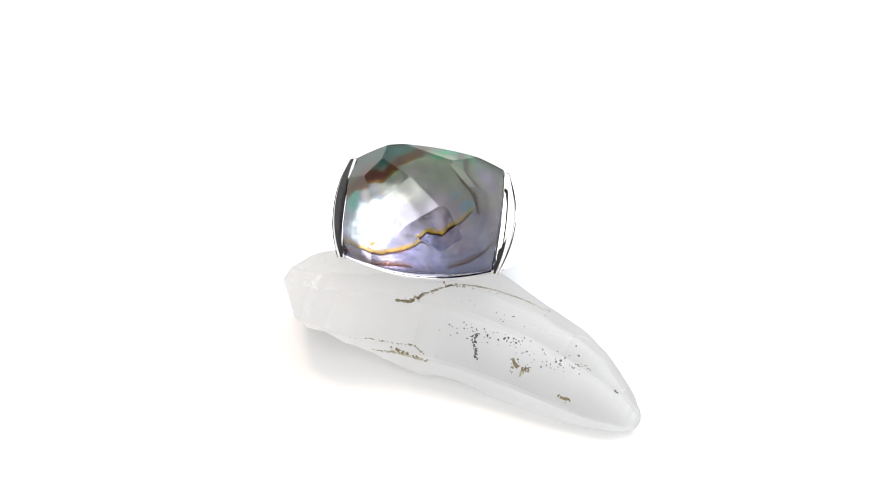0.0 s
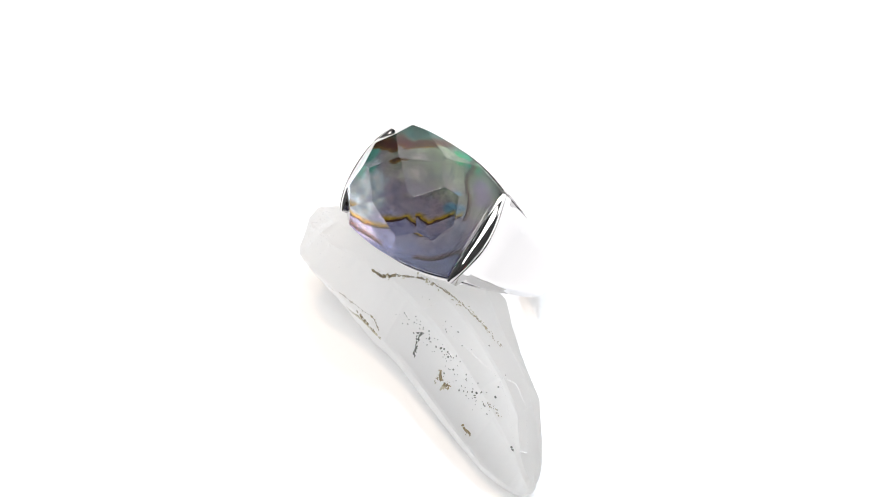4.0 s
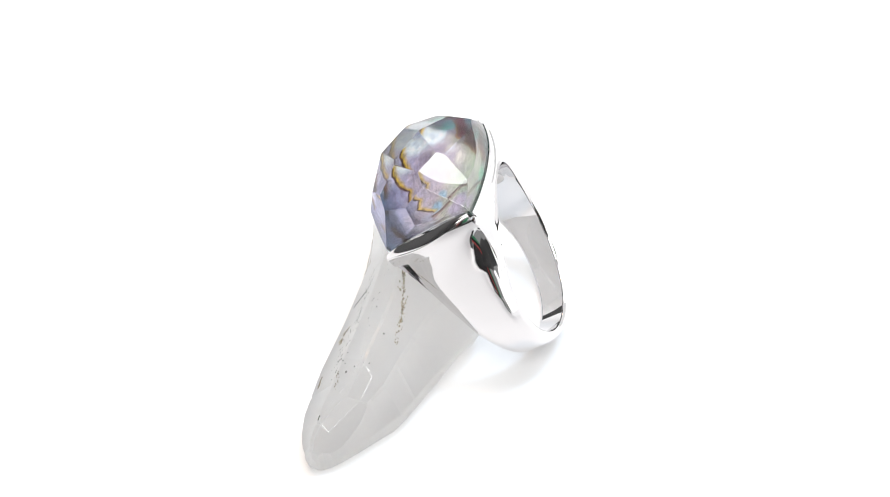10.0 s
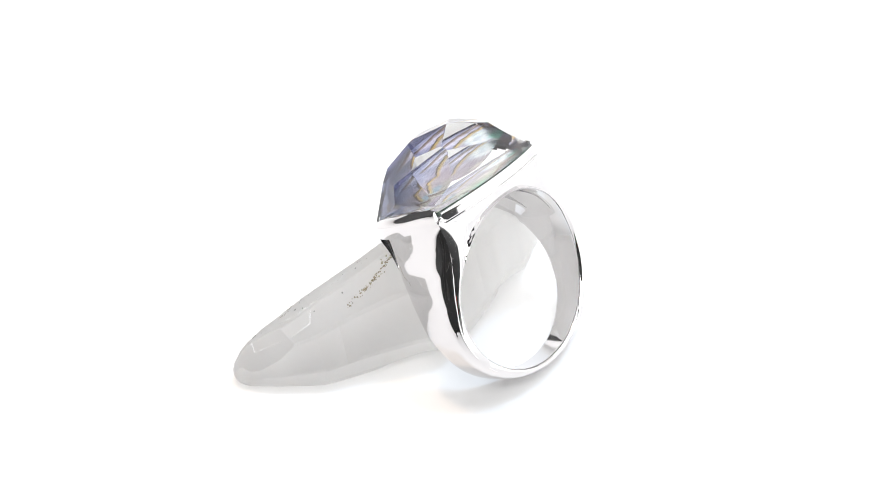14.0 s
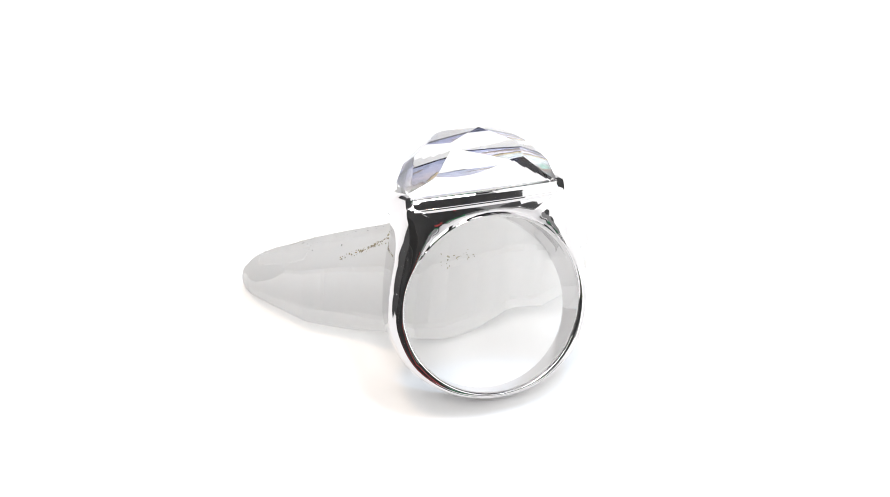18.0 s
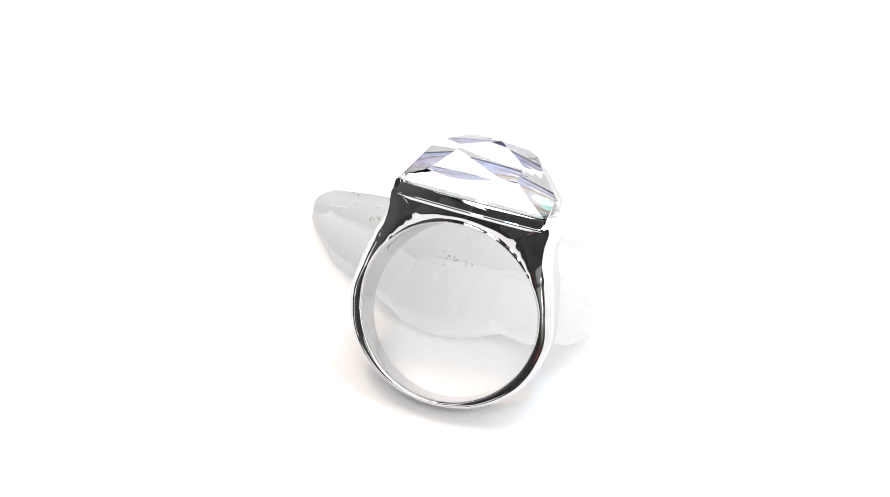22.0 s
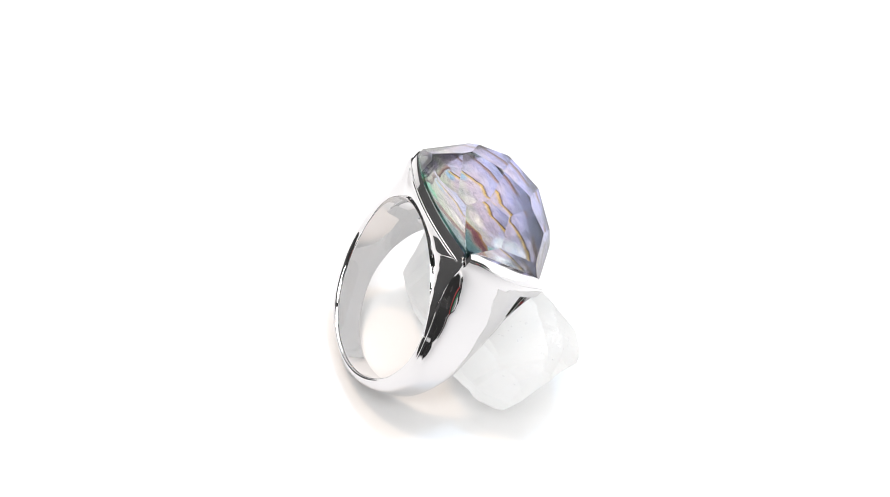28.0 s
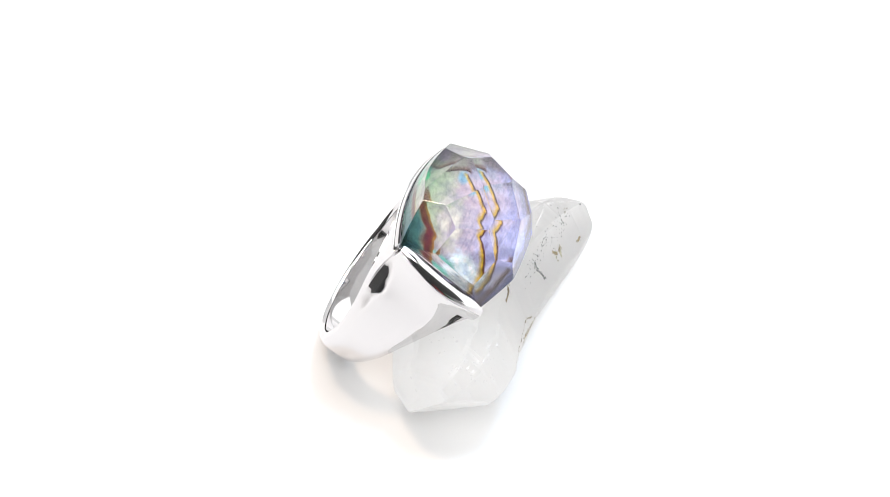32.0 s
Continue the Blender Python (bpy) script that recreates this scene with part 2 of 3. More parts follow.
def turntable():
    root = new("turntable")
    tagged(root, "round matte white display turntable under ring and crystal", "turntable")
    part("plate", disc([(0.1275, 0.0), (0.1290, -0.0003), (0.1300, -0.0012), (0.1300, -0.0036), (0.1292, -0.0040)]), SHEET, root, crease=30)
    part("foot", disc([(0.110, -0.0041), (0.110, -0.0058)]), SHEET, root, crease=30)
    return root


plate = turntable()


def light_panel(name, corners, label, mat=None):
    """An unseen flat panel, 4 mm thick, added to reflect or block light."""
    bm = bmesh.new()
    q = [Vector(c) for c in corners]
    nrm = (q[1] - q[0]).cross(q[3] - q[0]).normalized() * 0.004
    a = [bm.verts.new(v) for v in q]
    b = [bm.verts.new(v + nrm) for v in q]
    bm.faces.new(a)
    bm.faces.new(b)
    for i in range(4):
        bm.faces.new((a[i], a[(i + 1) % 4], b[(i + 1) % 4], b[i]))
    return tagged(part(name, bm, mat or PANEL_WHITE, smooth=False), label, "photo tent", kind="structure")


TX, TB, TF, TH = 0.36, 0.50, -0.30, 0.50
# unseen helpers: white panel brightens from behind, dark one dims reflections at left
light_panel("panel_back", [(-TX, TB, -0.006), (TX, TB, -0.006), (TX, TB, TH), (-TX, TB, TH)], "unseen white panel added behind to reflect light")
light_panel("panel_left", [(-TX, TF, -0.006), (-0.24, TB - 0.006, -0.006), (-0.24, TB - 0.006, TH), (-TX, TF, TH)], "unseen dark grey panel added to darken reflections", mat_white_sheet("panel_dark", 0.065))


def mat_dark(name, value, rough):
    m, nt, b = material(name)
    co = nt.nodes.new("ShaderNodeTexCoord")
    n = node(nt, "ShaderNodeTexNoise", Scale=300.0, Detail=3.0)
    nt.links.new(co.outputs["Object"], n.inputs["Vector"])
    nt.links.new(ramp(nt, n.outputs["Fac"], [(0.3, (value, value, value)), (0.7, (value * 1.4,) * 3)]), b.inputs["Base Color"])
    b.inputs["Roughness"].default_value = rough
    return m


BLACK = mat_dark("black_plastic", 0.012, 0.45)


def slab(size, radius, at):
    """A rounded box."""
    bm = bmesh.new()
    bmesh.ops.create_cube(bm, size=1.0, matrix=at @ Matrix.Diagonal((*size, 1)))
    bmesh.ops.bevel(bm, geom=bm.edges[:], offset=radius, segments=3, affect="EDGES", profile=0.5)
    return bm


def phone_stand():
    """The unseen dark phone that the polished silver mirrors, on an added stand."""
    root = new("phone_stand")
    root.location = (0, -0.19, -0.006)
    tagged(root, "black phone mirrored in the silver, on an added stand", "phone stand")
    back = Matrix.Translation(-root.location)
    tilt = back @ Matrix.Translation(CAM.translation) @ CAM.to_3x3().to_4x4()
    part("phone", slab((0.158, 0.076, 0.008), 0.003, tilt @ pose(0.055, -0.029, 0.010)), BLACK, root, "black phone lying level across the stand")
    part("holder", slab((0.03, 0.084, 0.006), 0.002, tilt @ pose(0.055, -0.029, 0.019)), BLACK, root)
    part("arm", slab((0.012, 0.11, 0.012), 0.003, tilt @ pose(0.055, -0.060, 0.030)), BLACK, root)
    part("pole", slab((0.014, 0.014, 0.088), 0.004, pose(0.055, 0.020, 0.0500)), BLACK, root)
    part("base", slab((0.10, 0.10, 0.008), 0.003, pose(0.055, 0, 0.004)), BLACK, root)
    return root


phone_stand()


def dark_panels():
    """Two unseen dark leaves on feet, added on the camera's side to darken reflections."""
    root = new("reflection_blocker")
    root.location = (0, -0.46, -0.006)
    tagged(root, "unseen black panels added to darken the silver's reflections", "screen")
    for x0, x1, y1 in ((-0.62, -0.235, 0.06), (-0.23, 0.145, 0.0)):
        turn = math.degrees(math.atan2(-y1, x1 - x0))
        part("leaf", slab((x1 - x0, 0.012, 0.62), 0.003, pose((x0 + x1) / 2, y1 / 2, 0.315, 0, 0, turn)), BLACK, root)
        part("foot", slab((0.03, 0.10, 0.008), 0.002, pose((x0 + x1) / 2, y1 / 2, 0.004, 0, 0, turn)), BLACK, root)
    return root


dark_panels()


GREY = mat_dark("grey_felt", 0.22, 0.9)
# added grey panel, unseen, that puts grey round the silver's dark reflections
tagged(part("panel_grey", slab((1.30, 0.02, 0.90), 0.004, pose(-0.05, -0.62, 0.444)), GREY, smooth=False), "unseen grey panel added for grey tones in reflections", "wall", kind="structure")


# added black panel over the camera's side, unseen, for dark reflections in the lips
tagged(part("panel_overhead", slab((0.90, 0.33, 0.008), 0.003, pose(-0.07, -0.297, 0.634)), BLACK, smooth=False), "unseen black panel added overhead to darken reflections", "photo tent", kind="structure")


def mirrored_box(name, colour, at, turn, size, label):
    """A lidded stand-in for a coloured thing the silver mirrors from the dark side."""
    mat = mat_dark("card_" + name, 0.0, 0.7)
    stops = mat.node_tree.nodes["Color Ramp"].color_ramp.elements
    stops[0].color, stops[1].color = (*colour, 1), (*(c * 0.8 for c in colour), 1)
    root = new(name)
    root.matrix_world = pose(at[0], at[1], -0.006, 0, 0, turn)
    tagged(root, label, "box")
    part("body", slab((size[0], size[1], size[2]), 0.002, pose(0, 0, size[2] / 2)), mat, root, smooth=False)
    part("lid", slab((size[0] + 0.006, size[1] + 0.006, 0.03), 0.002, pose(0, 0, size[2] - 0.010)), mat, root, smooth=False)
    return root


mirrored_box("red_box", (0.40, 0.05, 0.05), (0.082, -0.31), 8, (0.026, 0.03, 0.150), "red stand-in box for a reflection in the silver")
mirrored_box("green_box", (0.03, 0.20, 0.09), (0.128, -0.31), 14, (0.030, 0.03, 0.160), "green stand-in box for a reflection in the silver")

# ---- the ring ----
RING_AT = (-1.5, 5.6, -2.75 + LIFT)
RING = Matrix.Translation(Vector(RING_AT) * MM) @ pose(0, 0, 0, 0, 0, -7.4) @ pose(0, 0, 0, 39.5, -1.5, 0)
HOLE = 8.60


def stone_depth(u):
    """Half depth of the stone's outline at u."""
    return 4.7 + 1.3 * (1 - min(1, abs(u) / 7.0) ** 2)


def end_bow(w):
    """How far the stone's ends draw in at the relative depth w."""
    return -0.2 * w * w


# outer contour, one half: angle on the hole in degrees from the bottom, u, n, half depth inside, half depth outside, roundness
CONTOUR = [
    (0, 0.0, -9.25, 1.6, 1.55, 0.16),
    (30, 4.85, -8.15, 1.7, 1.65, 0.18),
    (60, 8.5, -5.1, 1.95, 1.85, 0.25),
    (85, 10.0, -1.0, 2.5, 2.35, 0.38),
    (105, 9.75, 2.4, 3.2, 3.0, 0.6),
    (121, 8.95, 5.5, 4.0, 3.75, 0.6),
    (132, 8.35, 7.6, 4.55, 4.2, 0.5),
    (140, 8.15, 9.2, 4.85, 4.45, 0.48),
    (146, 8.2, 10.4, 5.05, 4.6, 0.38),
    (150, 7.9, 10.75, 5.15, 4.68, 0.15),
    (153, 7.3, 10.5, 5.25, 4.8, 0.0),
    (157, 6.5, 10.1, 5.35, 4.98, 0.0),
    (168, 3.4, 10.0, 5.5, 5.6, 0.0),
    (180, 0.0, 10.0, 5.6, 5.85, 0.0),
]


def ring_band():
    half = []
    keys = [(-CONTOUR[1][0], -CONTOUR[1][1], *CONTOUR[1][2:])] + CONTOUR + [(360 - CONTOUR[-2][0], -CONTOUR[-2][1], *CONTOUR[-2][2:])]
    for p0, p1, p2, p3 in zip(keys, keys[1:], keys[2:], keys[3:]):
        steps = max(4, int((p2[0] - p1[0]) / 1.2))
        for i in range(steps):
            t = i / steps
            half.append(tuple(0.5 * (2 * b + (c - a) * t + (2 * a - 5 * b + 4 * c - d) * t * t + (3 * b - a - 3 * c + d) * t ** 3)
                              if k in (1, 2) else b + (c - b) * t for k, (a, b, c, d) in enumerate(zip(p0, p1, p2, p3))))
    half.append(CONTOUR[-1])
    full = half + [(360 - r[0], -r[1], *r[2:]) for r in half[-2:0:-1]]
    rings = []
    for ang, u, n, din, dout, rnd in full:
        hu, hn = HOLE * math.sin(radians(ang)), -HOLE * math.cos(radians(ang))
        loop = []
        side = min(ang, 360 - ang)
        pocket = max(0.0, min(1.0, (side - 112) / 5, (156 - side) / 5))
        loop.append((hu * 1.010, -din + 0.14, hn * 1.010))
        for k in range(17):                      # inner surface with a hollow under each shoulder
            w = -1 + k / 8
            deep = pocket * max(0.0, min(1.0, (0.62 - abs(w)) / 0.12)) * 0.55 / HOLE
            loop.append((hu * (1 + deep), (din - 0.24) * w, hn * (1 + deep)))
        loop.append((hu * 1.010, din - 0.14, hn * 1.010))
        L = math.hypot(u, n)
        head = max(0.0, min(1.0, (n - 6) / 4))
        thick = math.hypot(u - hu, n - hn)
        fillet = min(0.40, 0.20 * thick) * (1 - 0.5 * head)
        swell = 0.012 * min(thick, 1.6) * (1 - max(0.0, min(1.0, (n - 1) / 6)))
        inset = rnd + fillet
        ou, on = u * (1 - inset / L), n * (1 - inset / L)
        steep = math.atan(7 * rnd / max(0.5, dout - fillet))

        def flank(k, side):                      # from the hole's edge to the start of the rounding
            y = din + (dout - din) * k ** 1.6 + swell * 4 * k * (1 - k) - (0.05 + 0.37 * head) * max(0.0, 1 - k / 0.4) ** 2
            return (hu * 1.018 + (ou - hu * 1.018) * k, side * y, hn * 1.018 + (on - hn * 1.018) * k)

        def rounding(th, side):
            y, down = dout - fillet + fillet * math.sin(th), rnd + fillet * (1 - math.cos(th))
            bow = -0.8 * head * (1 if u > 0 else -1) * min(1, abs(u) / 7.4) ** 4
            return (u * (1 - down / L) + bow, side * y, n * (1 - down / L))

        steps = (0.0, 0.08, 0.16, 0.25, 0.35, 0.5, 0.65, 0.8, 0.92)
        turns = [math.pi / 2 + (steep - math.pi / 2) * j / 5 for j in range(6)]
        loop += [flank(k, 1) for k in steps]
        loop += [rounding(th, 1) for th in turns]
        for k in range(1, 24):                   # outer surface, finer towards its edges
            w = math.cos(math.pi * k / 24)
            bow = -0.8 * w * w * head * (1 if u > 0 else -1) * min(1, abs(u) / 7.4) ** 4
            drop = rnd * abs(w) ** 7
            loop.append((u * (1 - drop / L) + bow, (dout - fillet) * w, n * (1 - drop / L)))
        loop += [rounding(th, -1) for th in reversed(turns)]
        loop += [flank(k, -1) for k in reversed(steps)]
        rings.append([Vector(p) * MM for p in loop])
    return loft(rings, closed=True)


def dome(x, y):
    """Height and slopes of the polished dome that the facets touch."""
    z = 16.9 - 0.045 * x * x - 0.0008 * x ** 4 - 0.078 * y * y - 0.0012 * y ** 4
    return z, -0.09 * x - 0.0032 * x ** 3, -0.156 * y - 0.0048 * y ** 3


def faceted_stone():
    """The checkerboard-cut stone: a block cut by the planes of its girdle and its facets."""
    bm = bmesh.new()
    bmesh.ops.create_cube(bm, size=20 * MM)
    bmesh.ops.translate(bm, verts=bm.verts[:], vec=(0, 0, 20.2 * MM))
    cuts = []
    for s in (-1, 1):
        for i in range(-6, 7):                   # long sides
            u = 7.0 * i / 6.5
            cuts.append(((u, s * stone_depth(u), 0), (s * 0 + 2 * 1.3 * u / 49, s, 0)))
        for i in (-1, 0, 1):                     # ends
            w = 0.62 * i
            cuts.append(((s * (7.2 + end_bow(w)), 4.7 * w, 0), (s, 2 * 0.2 * w / 4.7, 0)))
    d, e = 2.58, 2.0
    rng = random.Random(7)
    for i in range(-3, 4):
        for j in range(-3, 4):
            if (i + j) % 2 == 0:
                x, y = -0.55 + i * d, -0.1 + j * e - 0.06 * i
                if abs(x) < 7.3 and abs(y) < stone_depth(x) + 0.2:
                    z, sx, sy = dome(x, y)
                    cuts.append(((x, y, z), (rng.uniform(-0.02, 0.02) - sx, rng.uniform(-0.02, 0.02) - sy, 1)))   # cut by eye, slightly uneven
    for co, no in cuts:
        geo = bm.verts[:] + bm.edges[:] + bm.faces[:]
        out = bmesh.ops.bisect_plane(bm, geom=geo, dist=1e-7, plane_co=Vector(co) * MM, plane_no=Vector(no).normalized(), clear_outer=True)
        edges = [g for g in out["geom_cut"] if isinstance(g, bmesh.types.BMEdge)]
        if edges:
            bmesh.ops.contextual_create(bm, geom=edges)
    bmesh.ops.bevel(bm, geom=bm.edges[:], offset=0.025 * MM, segments=1, affect="EDGES")
    return bm


def shell_layer():
    """The thin abalone slice under the clear dome."""
    n = 24
    loop = []
    for s in (1, -1):
        for i in range(n):
            u = s * (6.85 - 13.7 * i / n)
            loop.append((u, s * (stone_depth(u) - (0.75 if s > 0 else 0.45))))
    rings = [[Vector((x * k, y * k, z)) * MM for x, y in loop] for k, z in ((0.99, 10.22), (1.0, 10.26), (1.0, 10.90), (0.995, 10.95))]
    return loft(rings)


def end_lip(side):
    """The almond-shaped polished lip that holds one end of the stone; it rolls over from the stone's edge down to the shoulder."""
    rings = []
    n = 40
    for i in range(n + 1):
        w = -1 + 2 * i / n
        outer = (8.62 if side > 0 else 8.80) - 1.12 * w * w
        inner = min(7.22 - 0.16 * w * w, outer - 0.12)
        wide = outer - inner
        top = 11.80 - 0.55 * w ** 4
        prof = [(inner, 10.0), (inner, top - 0.06)]
        for k in range(9):
            s = k / 8
            prof.append((inner + 0.03 + wide * (0.06 + 0.84 * s), top - wide * (0.05 * s + 0.36 * s ** 2.8)))
        low = prof[-1][1]
        prof += [(outer - 0.05 * wide, low - 0.16), (outer - 0.02 * wide, low - 0.04), (outer + 0.03 * wide, low - 0.03), (outer + 0.06 * wide, low - 0.14), (outer + 0.05, 10.3), (outer + 0.02, 10.0)]
        rings.append([Vector((side * u, -0.25 + 4.75 * w, z)) * MM for u, z in prof])
    return loft(rings)


def setting_rail(side):
    """The thin polished edge under the stone between the two end lips."""
    rings = []
    n = 28
    for i in range(n + 1):
        u = -6.9 + 13.8 * i / n
        y = stone_depth(u)
        prof = [(y - 0.35, 9.6), (y - 0.02, 9.62), (y + 0.06, 9.76), (y + 0.16, 9.84), (y + 0.16, 9.94), (y + 0.07, 10.00), (y + 0.10, 10.50), (y + 0.12, 10.84), (y + 0.09, 10.92), (y + 0.04, 10.92), (y + 0.012, 10.84), (y + 0.012, 10.05)]
        rings.append([Vector((u, side * a, z)) * MM for a, z in prof])
    return loft(rings)


def build_ring():
    root = new("ring")
    root.matrix_world = RING
    tagged(root, "polished silver ring with faceted abalone stone leaning on the crystal", "ring")
    part("band", ring_band(), SILVER, root, crease=55)
    for side in (1, -1):
        part("setting_rail", setting_rail(side), SILVER, root)
        part("end_lip", end_lip(side), SILVER, root)
    gem = part("gemstone", faceted_stone(), CLEAR, root, "clear checkerboard-cut quartz dome", smooth=False)
    part("shell_backing", shell_layer(), SHELL, gem, "iridescent grey abalone shell slice")
    return root


ring = build_ring()

# ---- the quartz crystal ----
# along the axis, near side, far side, ridge, height
STATIONS = [
    (-13.7, -11.0, -5.2, -8.8, 8.6),
    (-12.6, -12.0, -2.4, -9.4, 9.5),
    (-9.5, -12.7, 0.4, -9.0, 10.4),
    (-6.0, -12.3, 1.1, -7.8, 10.9),
    (-3.0, -10.8, 2.9, -6.0, 11.2),
    (0.0, -9.7, 4.4, -4.6, 11.1),
    (3.0, -8.8, 5.0, -3.6, 10.7),
    (6.0, -8.1, 4.1, -2.8, 10.2),
    (11.0, -7.2, 3.1, -2.0, 9.0),
    (15.0, -6.6, 2.5, -1.7, 7.7),
    (18.8, -5.8, 0.7, -1.8, 6.2),
    (20.6, -5.0, -0.3, -2.0, 5.1),
    (21.5, -4.4, -0.9, -2.3, 4.2),
    (21.9, -3.9, -1.5, -2.6, 3.5),
]
TIP_FLATS = [
    ((-12.0, -10.8, 6.6), (-7.3, -9.8, 0.6), (-10.1, -12.8, 6.6)),
    ((0.0, -2.0, 10.9), (12.0, -1.0, 8.7), (6.0, 2.1, 8.2)),
    ((14.2, 1.8, 7.2), (20.6, -4.0, 5.6), (21.9, 0.4, 0.8)),
]
CRYSTAL = pose(0, 0, 0, 0, 0, -28.4)


def chip(bm, side, deep, a0, a1):
    """Flattens what stands out furthest towards one side, between two places along the axis, by up to deep mm."""
    near = [v for v in bm.verts if a0 * MM < v.co.x < a1 * MM]
    if not near:
        return
    top = max(v.co.dot(side) for v in near) - deep * MM
    for v in near:
        over = v.co.dot(side) - top
        if over > 0:
            v.co -= side * over


def crystal_body():
    rings = []
    n = 110
    for i in range(n):
        a = STATIONS[0][0] + (STATIONS[-1][0] - STATIONS[0][0]) * i / (n - 1)
        lo, hi, mid, h = curve_through(STATIONS, a)
        near, far = mid - lo, hi - mid
        under = max(0.0, min(1.0, (1.0 - a) / 8))          # the broken end overhangs
        wide = hi - lo
        waist = math.exp(-((a - 3.5) / 4.5) ** 2)           # drawn in at the foot of the middle
        foot = min(min(0.9, 0.2 * wide) + 3.4 * under + 1.1 * waist, 0.45 * wide)
        heel = min(min(0.8, 0.2 * wide) + 1.6 * under + 2.0 * waist, 0.32 * wide)
        section = [(lo + foot, 0), (lo + foot * 0.25, h * (0.18 + 0.16 * under)), (lo, h * (0.42 + 0.14 * under)), (lo + near * 0.55, h * 0.90),
                   (mid, h), (mid + far * 0.60, h * 0.84), (hi, h * 0.40), (hi - heel * 0.3, h * 0.15), (hi - heel, 0), ((lo + hi) / 2, 0)]
        cut = []
        for (b0, z0), (b1, z1) in zip(section, section[1:] + section[:1]):      # narrow worn edges
            cut += [(b0 * 0.94 + b1 * 0.06, z0 * 0.94 + z1 * 0.06), (b0 * 0.06 + b1 * 0.94, z0 * 0.06 + z1 * 0.94)]
        section = cut
        loop = []
        lift = 2.2 * under * under
        for b, z in section:
            z = lift + z * (1 - lift / h)
            p = Vector((a, b, z))
            q = p + (noise.noise_vector(p * 0.14) * 0.20 + noise.noise_vector(p * 0.9) * (0.03 + 0.15 * under)) * min(1, z)
            q.z = max(0, q.z)
            loop.append(q * MM)
        rings.append(loop)

    def cap(ring, shift):
        """Rounds off an end."""
        mid = sum(ring, Vector()) / len(ring)
        return [[mid + (p - mid) * k + Vector((shift * s * MM, 0, 0)) for p in ring] for k, s in ((0.72, 0.55), (0.42, 0.85), (0.15, 0.97))]

    bm = loft(cap(rings[0], -0.7)[::-1] + rings + cap(rings[-1], 0.8))
    # natural flats: three points each, in the order that turns the flat outwards
    for p, q, r in TIP_FLATS:
        p, q, r = (Vector(c) * MM for c in (p, q, r))
        out = bmesh.ops.bisect_plane(bm, geom=bm.verts[:] + bm.edges[:] + bm.faces[:], dist=1e-7, plane_co=p, plane_no=(q - p).cross(r - p).normalized(), clear_outer=True)
        edges = [g for g in out["geom_cut"] if isinstance(g, bmesh.types.BMEdge)]
        if edges:
            bmesh.ops.contextual_create(bm, geom=edges)
    # small breaks that flake off the broken end and the worn edges
    rng = random.Random(11)
    for _ in range(15):
        side = Vector((-1.0, rng.uniform(-1.5, 1.5), rng.uniform(-0.6, 0.9))).normalized()
        chip(bm, side, rng.uniform(0.08, 0.30), -99, rng.uniform(-9, -4))
    for _ in range(26):
        side = Vector((rng.uniform(-0.35, 0.5), rng.uniform(-1.0, 1.0), rng.uniform(0.1, 1.0))).normalized()
        at = rng.uniform(-4, 15)
        chip(bm, side, rng.uniform(0.03, 0.10), at, at + 4)
    return bm


def mat_fleck(name, colour):
    m, nt, b = material(name)
    co = nt.nodes.new("ShaderNodeTexCoord")
    n = node(nt, "ShaderNodeTexNoise", Scale=2500.0, Detail=2.0)
    nt.links.new(co.outputs["Object"], n.inputs["Vector"])
    dim = tuple(c * 0.55 for c in colour)
    nt.links.new(ramp(nt, n.outputs["Fac"], [(0.35, dim), (0.65, colour)]), b.inputs["Base Color"])
    b.inputs["Roughness"].default_value = 0.5
    return m


BROWN_FLECK = mat_fleck("brown_inclusion", (0.30, 0.235, 0.125))
# white that stands in for glints and edge highlights on the crystal
GLINT = mat_fleck("white_glint", (0.95, 0.95, 0.95))
GLINT.node_tree.nodes["Principled BSDF"].inputs["Roughness"].default_value = 0.25
GLINT.node_tree.nodes["Color Ramp"].color_ramp.elements[0].color = (0.9, 0.9, 0.9, 1)
GREY_FLECK = mat_fleck("grey_inclusion", (0.15, 0.16, 0.15))
KHAKI_FLECK = mat_fleck("khaki_stain", (0.62, 0.58, 0.43))


def flecks(body, spots, rng):
    """Thin ragged flakes that lie in the crystal's skin: rows of (a, b, height, size in mm)."""
    tree = BVHTree.FromPolygons([v.co[:] for v in body.data.vertices], [p.vertices[:] for p in body.data.polygons])
    bm = bmesh.new()
    for a, b, z, size in spots:
        hit, nrm, _, _ = tree.find_nearest(Vector((a, b, z)) * MM)
        t1 = nrm.orthogonal().normalized()
        t2 = nrm.cross(t1)
        k = rng.randint(5, 8)
        turn, squash = rng.random() * 6.3, 0.35 + 0.65 * rng.random()
        ring = []
        for i in range(k):
            ang = 2 * math.pi * i / k
            r = size * (0.45 + 0.75 * rng.random())
            x, y = r * math.cos(ang), r * math.sin(ang) * squash
            x, y = x * math.cos(turn) - y * math.sin(turn), x * math.sin(turn) + y * math.cos(turn)
            near, nn, _, _ = tree.find_nearest(hit + (t1 * x + t2 * y) * MM)
            ring.append(bm.verts.new(near + nn * 0.004 * MM))
        top = bm.verts.new(hit + nrm * 0.03 * MM)
        for i in range(k):
            bm.faces.new((ring[i], ring[(i + 1) % k], top))
    return bm


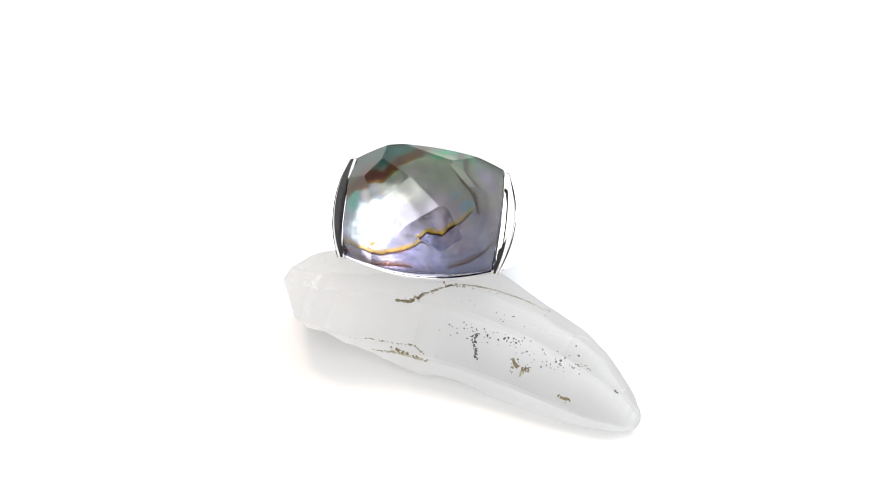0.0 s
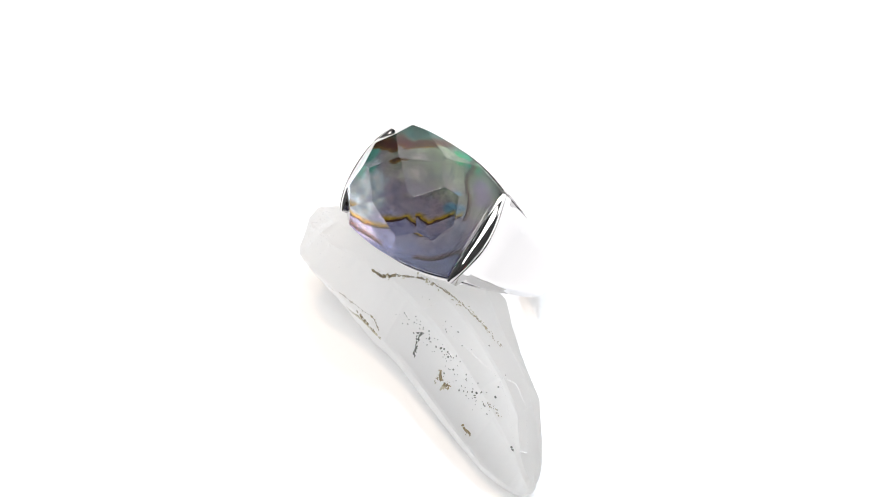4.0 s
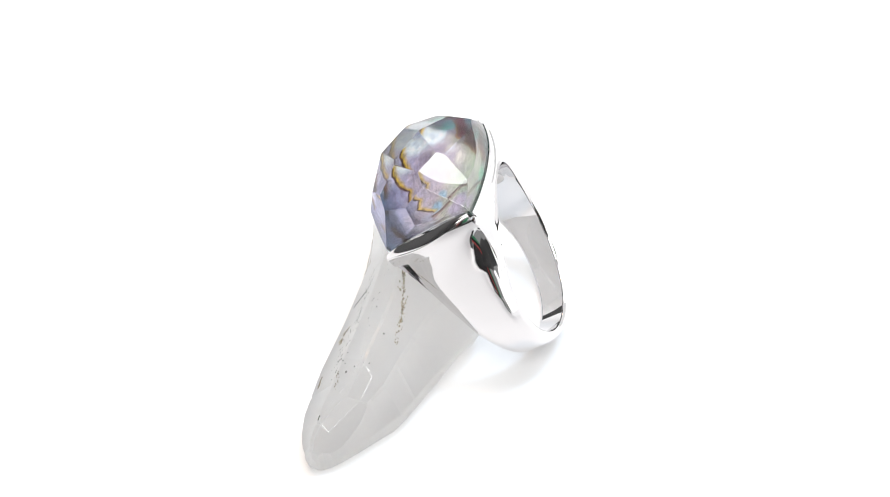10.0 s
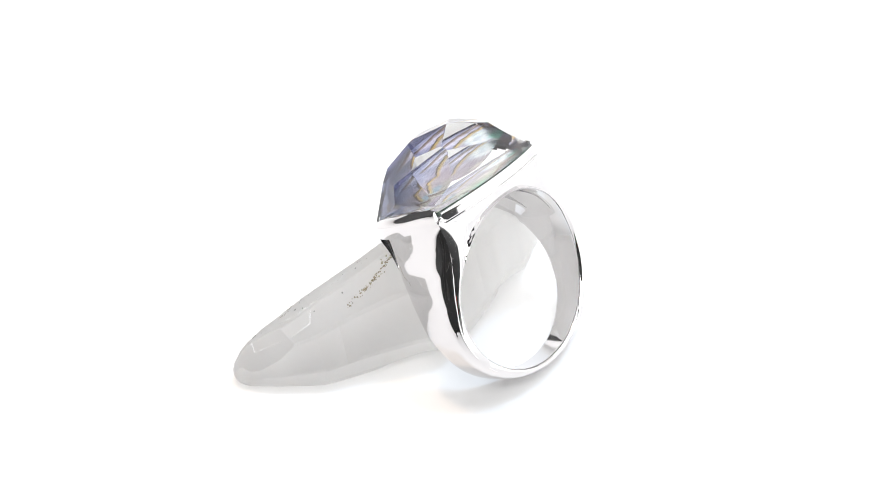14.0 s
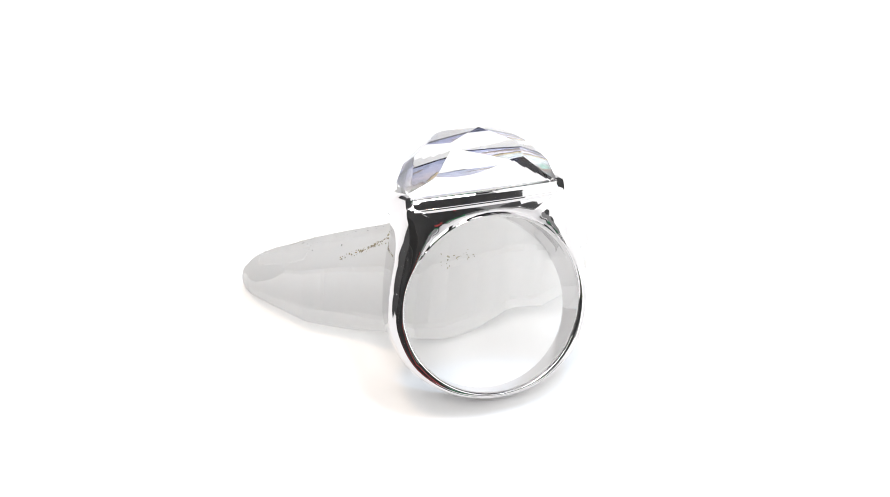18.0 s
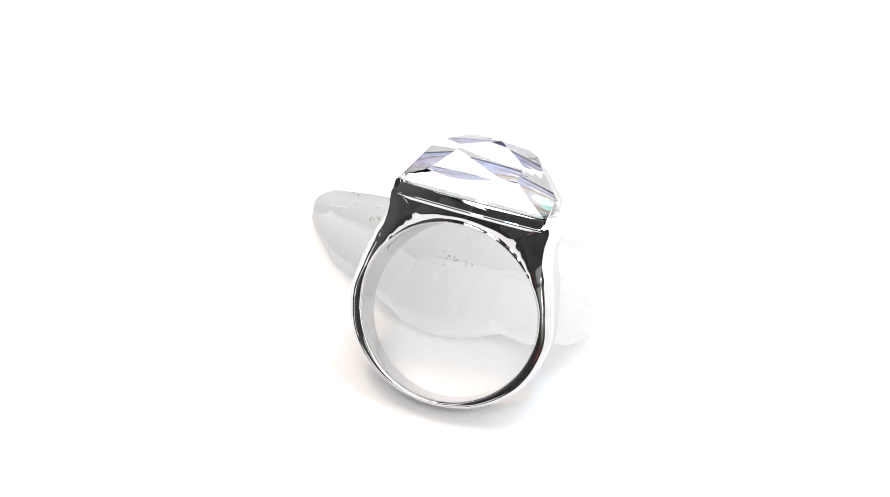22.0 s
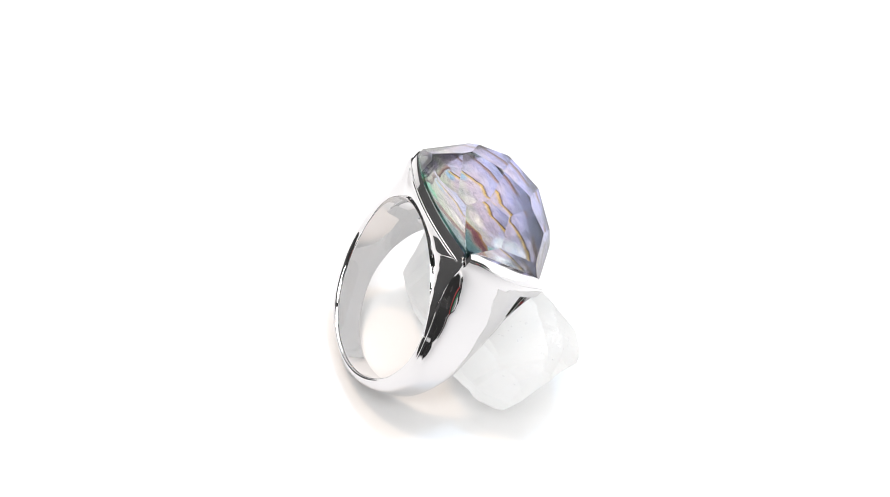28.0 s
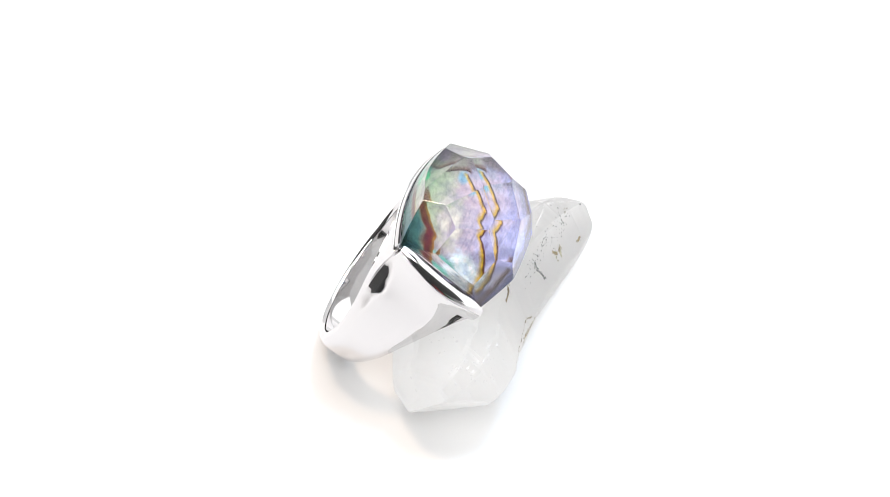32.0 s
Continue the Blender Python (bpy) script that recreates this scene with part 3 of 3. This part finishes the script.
def along(rng, ends, count, spread, sizes):
    """Spots strewn along a broken line of (a, b, height) points."""
    out = []
    for _ in range(count):
        f = rng.random() * (len(ends) - 1)
        i = min(int(f), len(ends) - 2)
        p = Vector(ends[i]).lerp(Vector(ends[i + 1]), f - i)
        out.append((p.x + rng.gauss(0, spread), p.y + rng.gauss(0, spread), p.z, rng.uniform(*sizes)))
    return out


def build_crystal():
    root = new("quartz_crystal")
    root.matrix_world = CRYSTAL
    tagged(root, "tumbled milky white quartz point with brown mineral flecks", "crystal")
    body = part("body", crystal_body(), MILKY, root, crease=9)
    rng = random.Random(4)
    crack = [(-1.3, -8.3, 9.9), (-0.1, -7.7, 9.9), (0.6, -6.2, 10.3), (2.4, -4.3, 10.7), (4.8, -2.7, 10.6), (7.4, -1.2, 9.9), (9.4, -0.3, 9.2)]
    brown = along(rng, crack, 340, 0.07, (0.03, 0.12))
    brown += along(rng, [(-1.3, -8.3, 9.9), (-0.1, -7.7, 9.9), (0.4, -6.7, 10.2)], 40, 0.14, (0.08, 0.22))
    brown += along(rng, [(9.0, -0.6, 9.3), (11.5, 0.3, 8.4)], 26, 0.16, (0.04, 0.12))
    brown += along(rng, [(10.5, -6.9, 7.0), (11.0, -7.3, 6.5), (11.8, -7.2, 6.3), (12.2, -6.9, 6.6)], 60, 0.13, (0.05, 0.20))
    brown += along(rng, [(16.0, -6.7, 4.6), (16.5, -6.6, 4.4)], 24, 0.18, (0.05, 0.18))
    brown += along(rng, [(15.8, -3.8, 6.9), (17.6, -3.2, 6.3)], 12, 0.16, (0.04, 0.12))
    brown += along(rng, [(-5.2, -12.2, 5.8), (-2.1, -10.8, 6.2), (-0.1, -10.2, 6.0), (1.4, -9.8, 6.1), (2.5, -9.5, 5.3)], 80, 0.10, (0.03, 0.11))
    brown += along(rng, [(-0.6, -10.1, 5.2), (1.6, -9.7, 4.6)], 34, 0.30, (0.05, 0.20))
    grey = along(rng, [(6.5, -7.2, 8.2), (6.8, -7.7, 7.2), (7.3, -8.2, 6.2)], 44, 0.14, (0.05, 0.19))
    grey += [(rng.uniform(3.0, 17.5), rng.gauss(-5.4, 1.4), 7.5, rng.uniform(0.03, 0.11)) for _ in range(90)]
    grey += [(rng.uniform(5.0, 17.0), rng.gauss(-5.0, 1.2), 7.5, rng.uniform(0.07, 0.17)) for _ in range(46)]
    grey += along(rng, [(20.0, -3.5, 5.0), (20.2, -3.4, 5.0)], 5, 0.08, (0.07, 0.14))
    grey += along(rng, crack[:3], 18, 0.10, (0.05, 0.16))
    # white flecks as painted glints on the chipped, broken end
    chips = [(rng.gauss(-9.5, 2.0), rng.uniform(-12.0, -5.0), rng.uniform(7.0, 10.5), rng.uniform(0.05, 0.22)) for _ in range(46)]
    # worn ridges round the flat by the point, their highlights painted as white flecks
    for ridge in ([(7.5, -4.4, 9.1), (9.6, -3.7, 8.8), (11.8, -3.0, 8.4), (14.3, -2.0, 7.9), (16.3, -2.1, 7.0), (18.3, -2.7, 5.9), (20.3, -3.1, 4.8)],
                  [(14.3, -2.0, 7.9), (15.2, -0.4, 7.2), (17.2, -0.5, 6.0), (20.6, -2.0, 4.2), (20.3, -3.1, 4.8)]):
        chips += along(rng, ridge, 120, 0.035, (0.03, 0.09))
    # glints along cracks in the broken end, painted as white flecks
    for ridge in ([(-7.2, -9.7, 10.1), (-8.2, -10.6, 9.3), (-9.2, -10.3, 9.6)], [(-9.7, -8.9, 10.2), (-10.6, -10.2, 8.6), (-8.6, -11.9, 7.9)], [(-11.8, -8.8, 9.6), (-9.2, -10.3, 9.6)]):
        chips += along(rng, ridge, 26, 0.12, (0.03, 0.13))
    khaki = along(rng, [(-2.1, -10.1, 4.2), (-0.7, -9.5, 4.6), (0.8, -9.1, 4.4), (2.0, -8.8, 4.2)], 90, 0.35, (0.06, 0.26))
    khaki += along(rng, crack, 70, 0.22, (0.05, 0.16))
    khaki += along(rng, [(9.6, -6.2, 6.0), (11.1, -6.3, 5.2), (11.9, -5.9, 5.6)], 30, 0.22, (0.05, 0.18))
    khaki += along(rng, [(0.7, 0.5, 9.3), (-2.5, -0.8, 9.6)], 26, 0.35, (0.04, 0.14))
    tagged(part("khaki_stains", flecks(body, khaki, rng), KHAKI_FLECK, root, "pale khaki mineral stains", smooth=False), kind="stuff")
    tagged(part("glint_flecks", flecks(body, chips, rng), GLINT, root, "tiny white flecks painted as glints on chips and ridges", smooth=False), kind="stuff")
    tagged(part("brown_inclusions", flecks(body, brown, rng), BROWN_FLECK, root, "rusty brown mineral flecks", smooth=False), kind="stuff")
    tagged(part("grey_inclusions", flecks(body, grey, rng), GREY_FLECK, root, "dark grey mineral specks", smooth=False), kind="stuff")
    return root


crystal = build_crystal()


# ---- everything turns with the plate ----
def motions():
    for thing in (plate, ring, crystal):
        start = thing.matrix_world.copy()
        rows = [(float(t), pose(0, 0, 0, 0, 0, SPIN * t) @ start) for t in range(int(SECONDS) + 1)]
        walk(thing, rows)


bpy.context.view_layer.update()
motions()
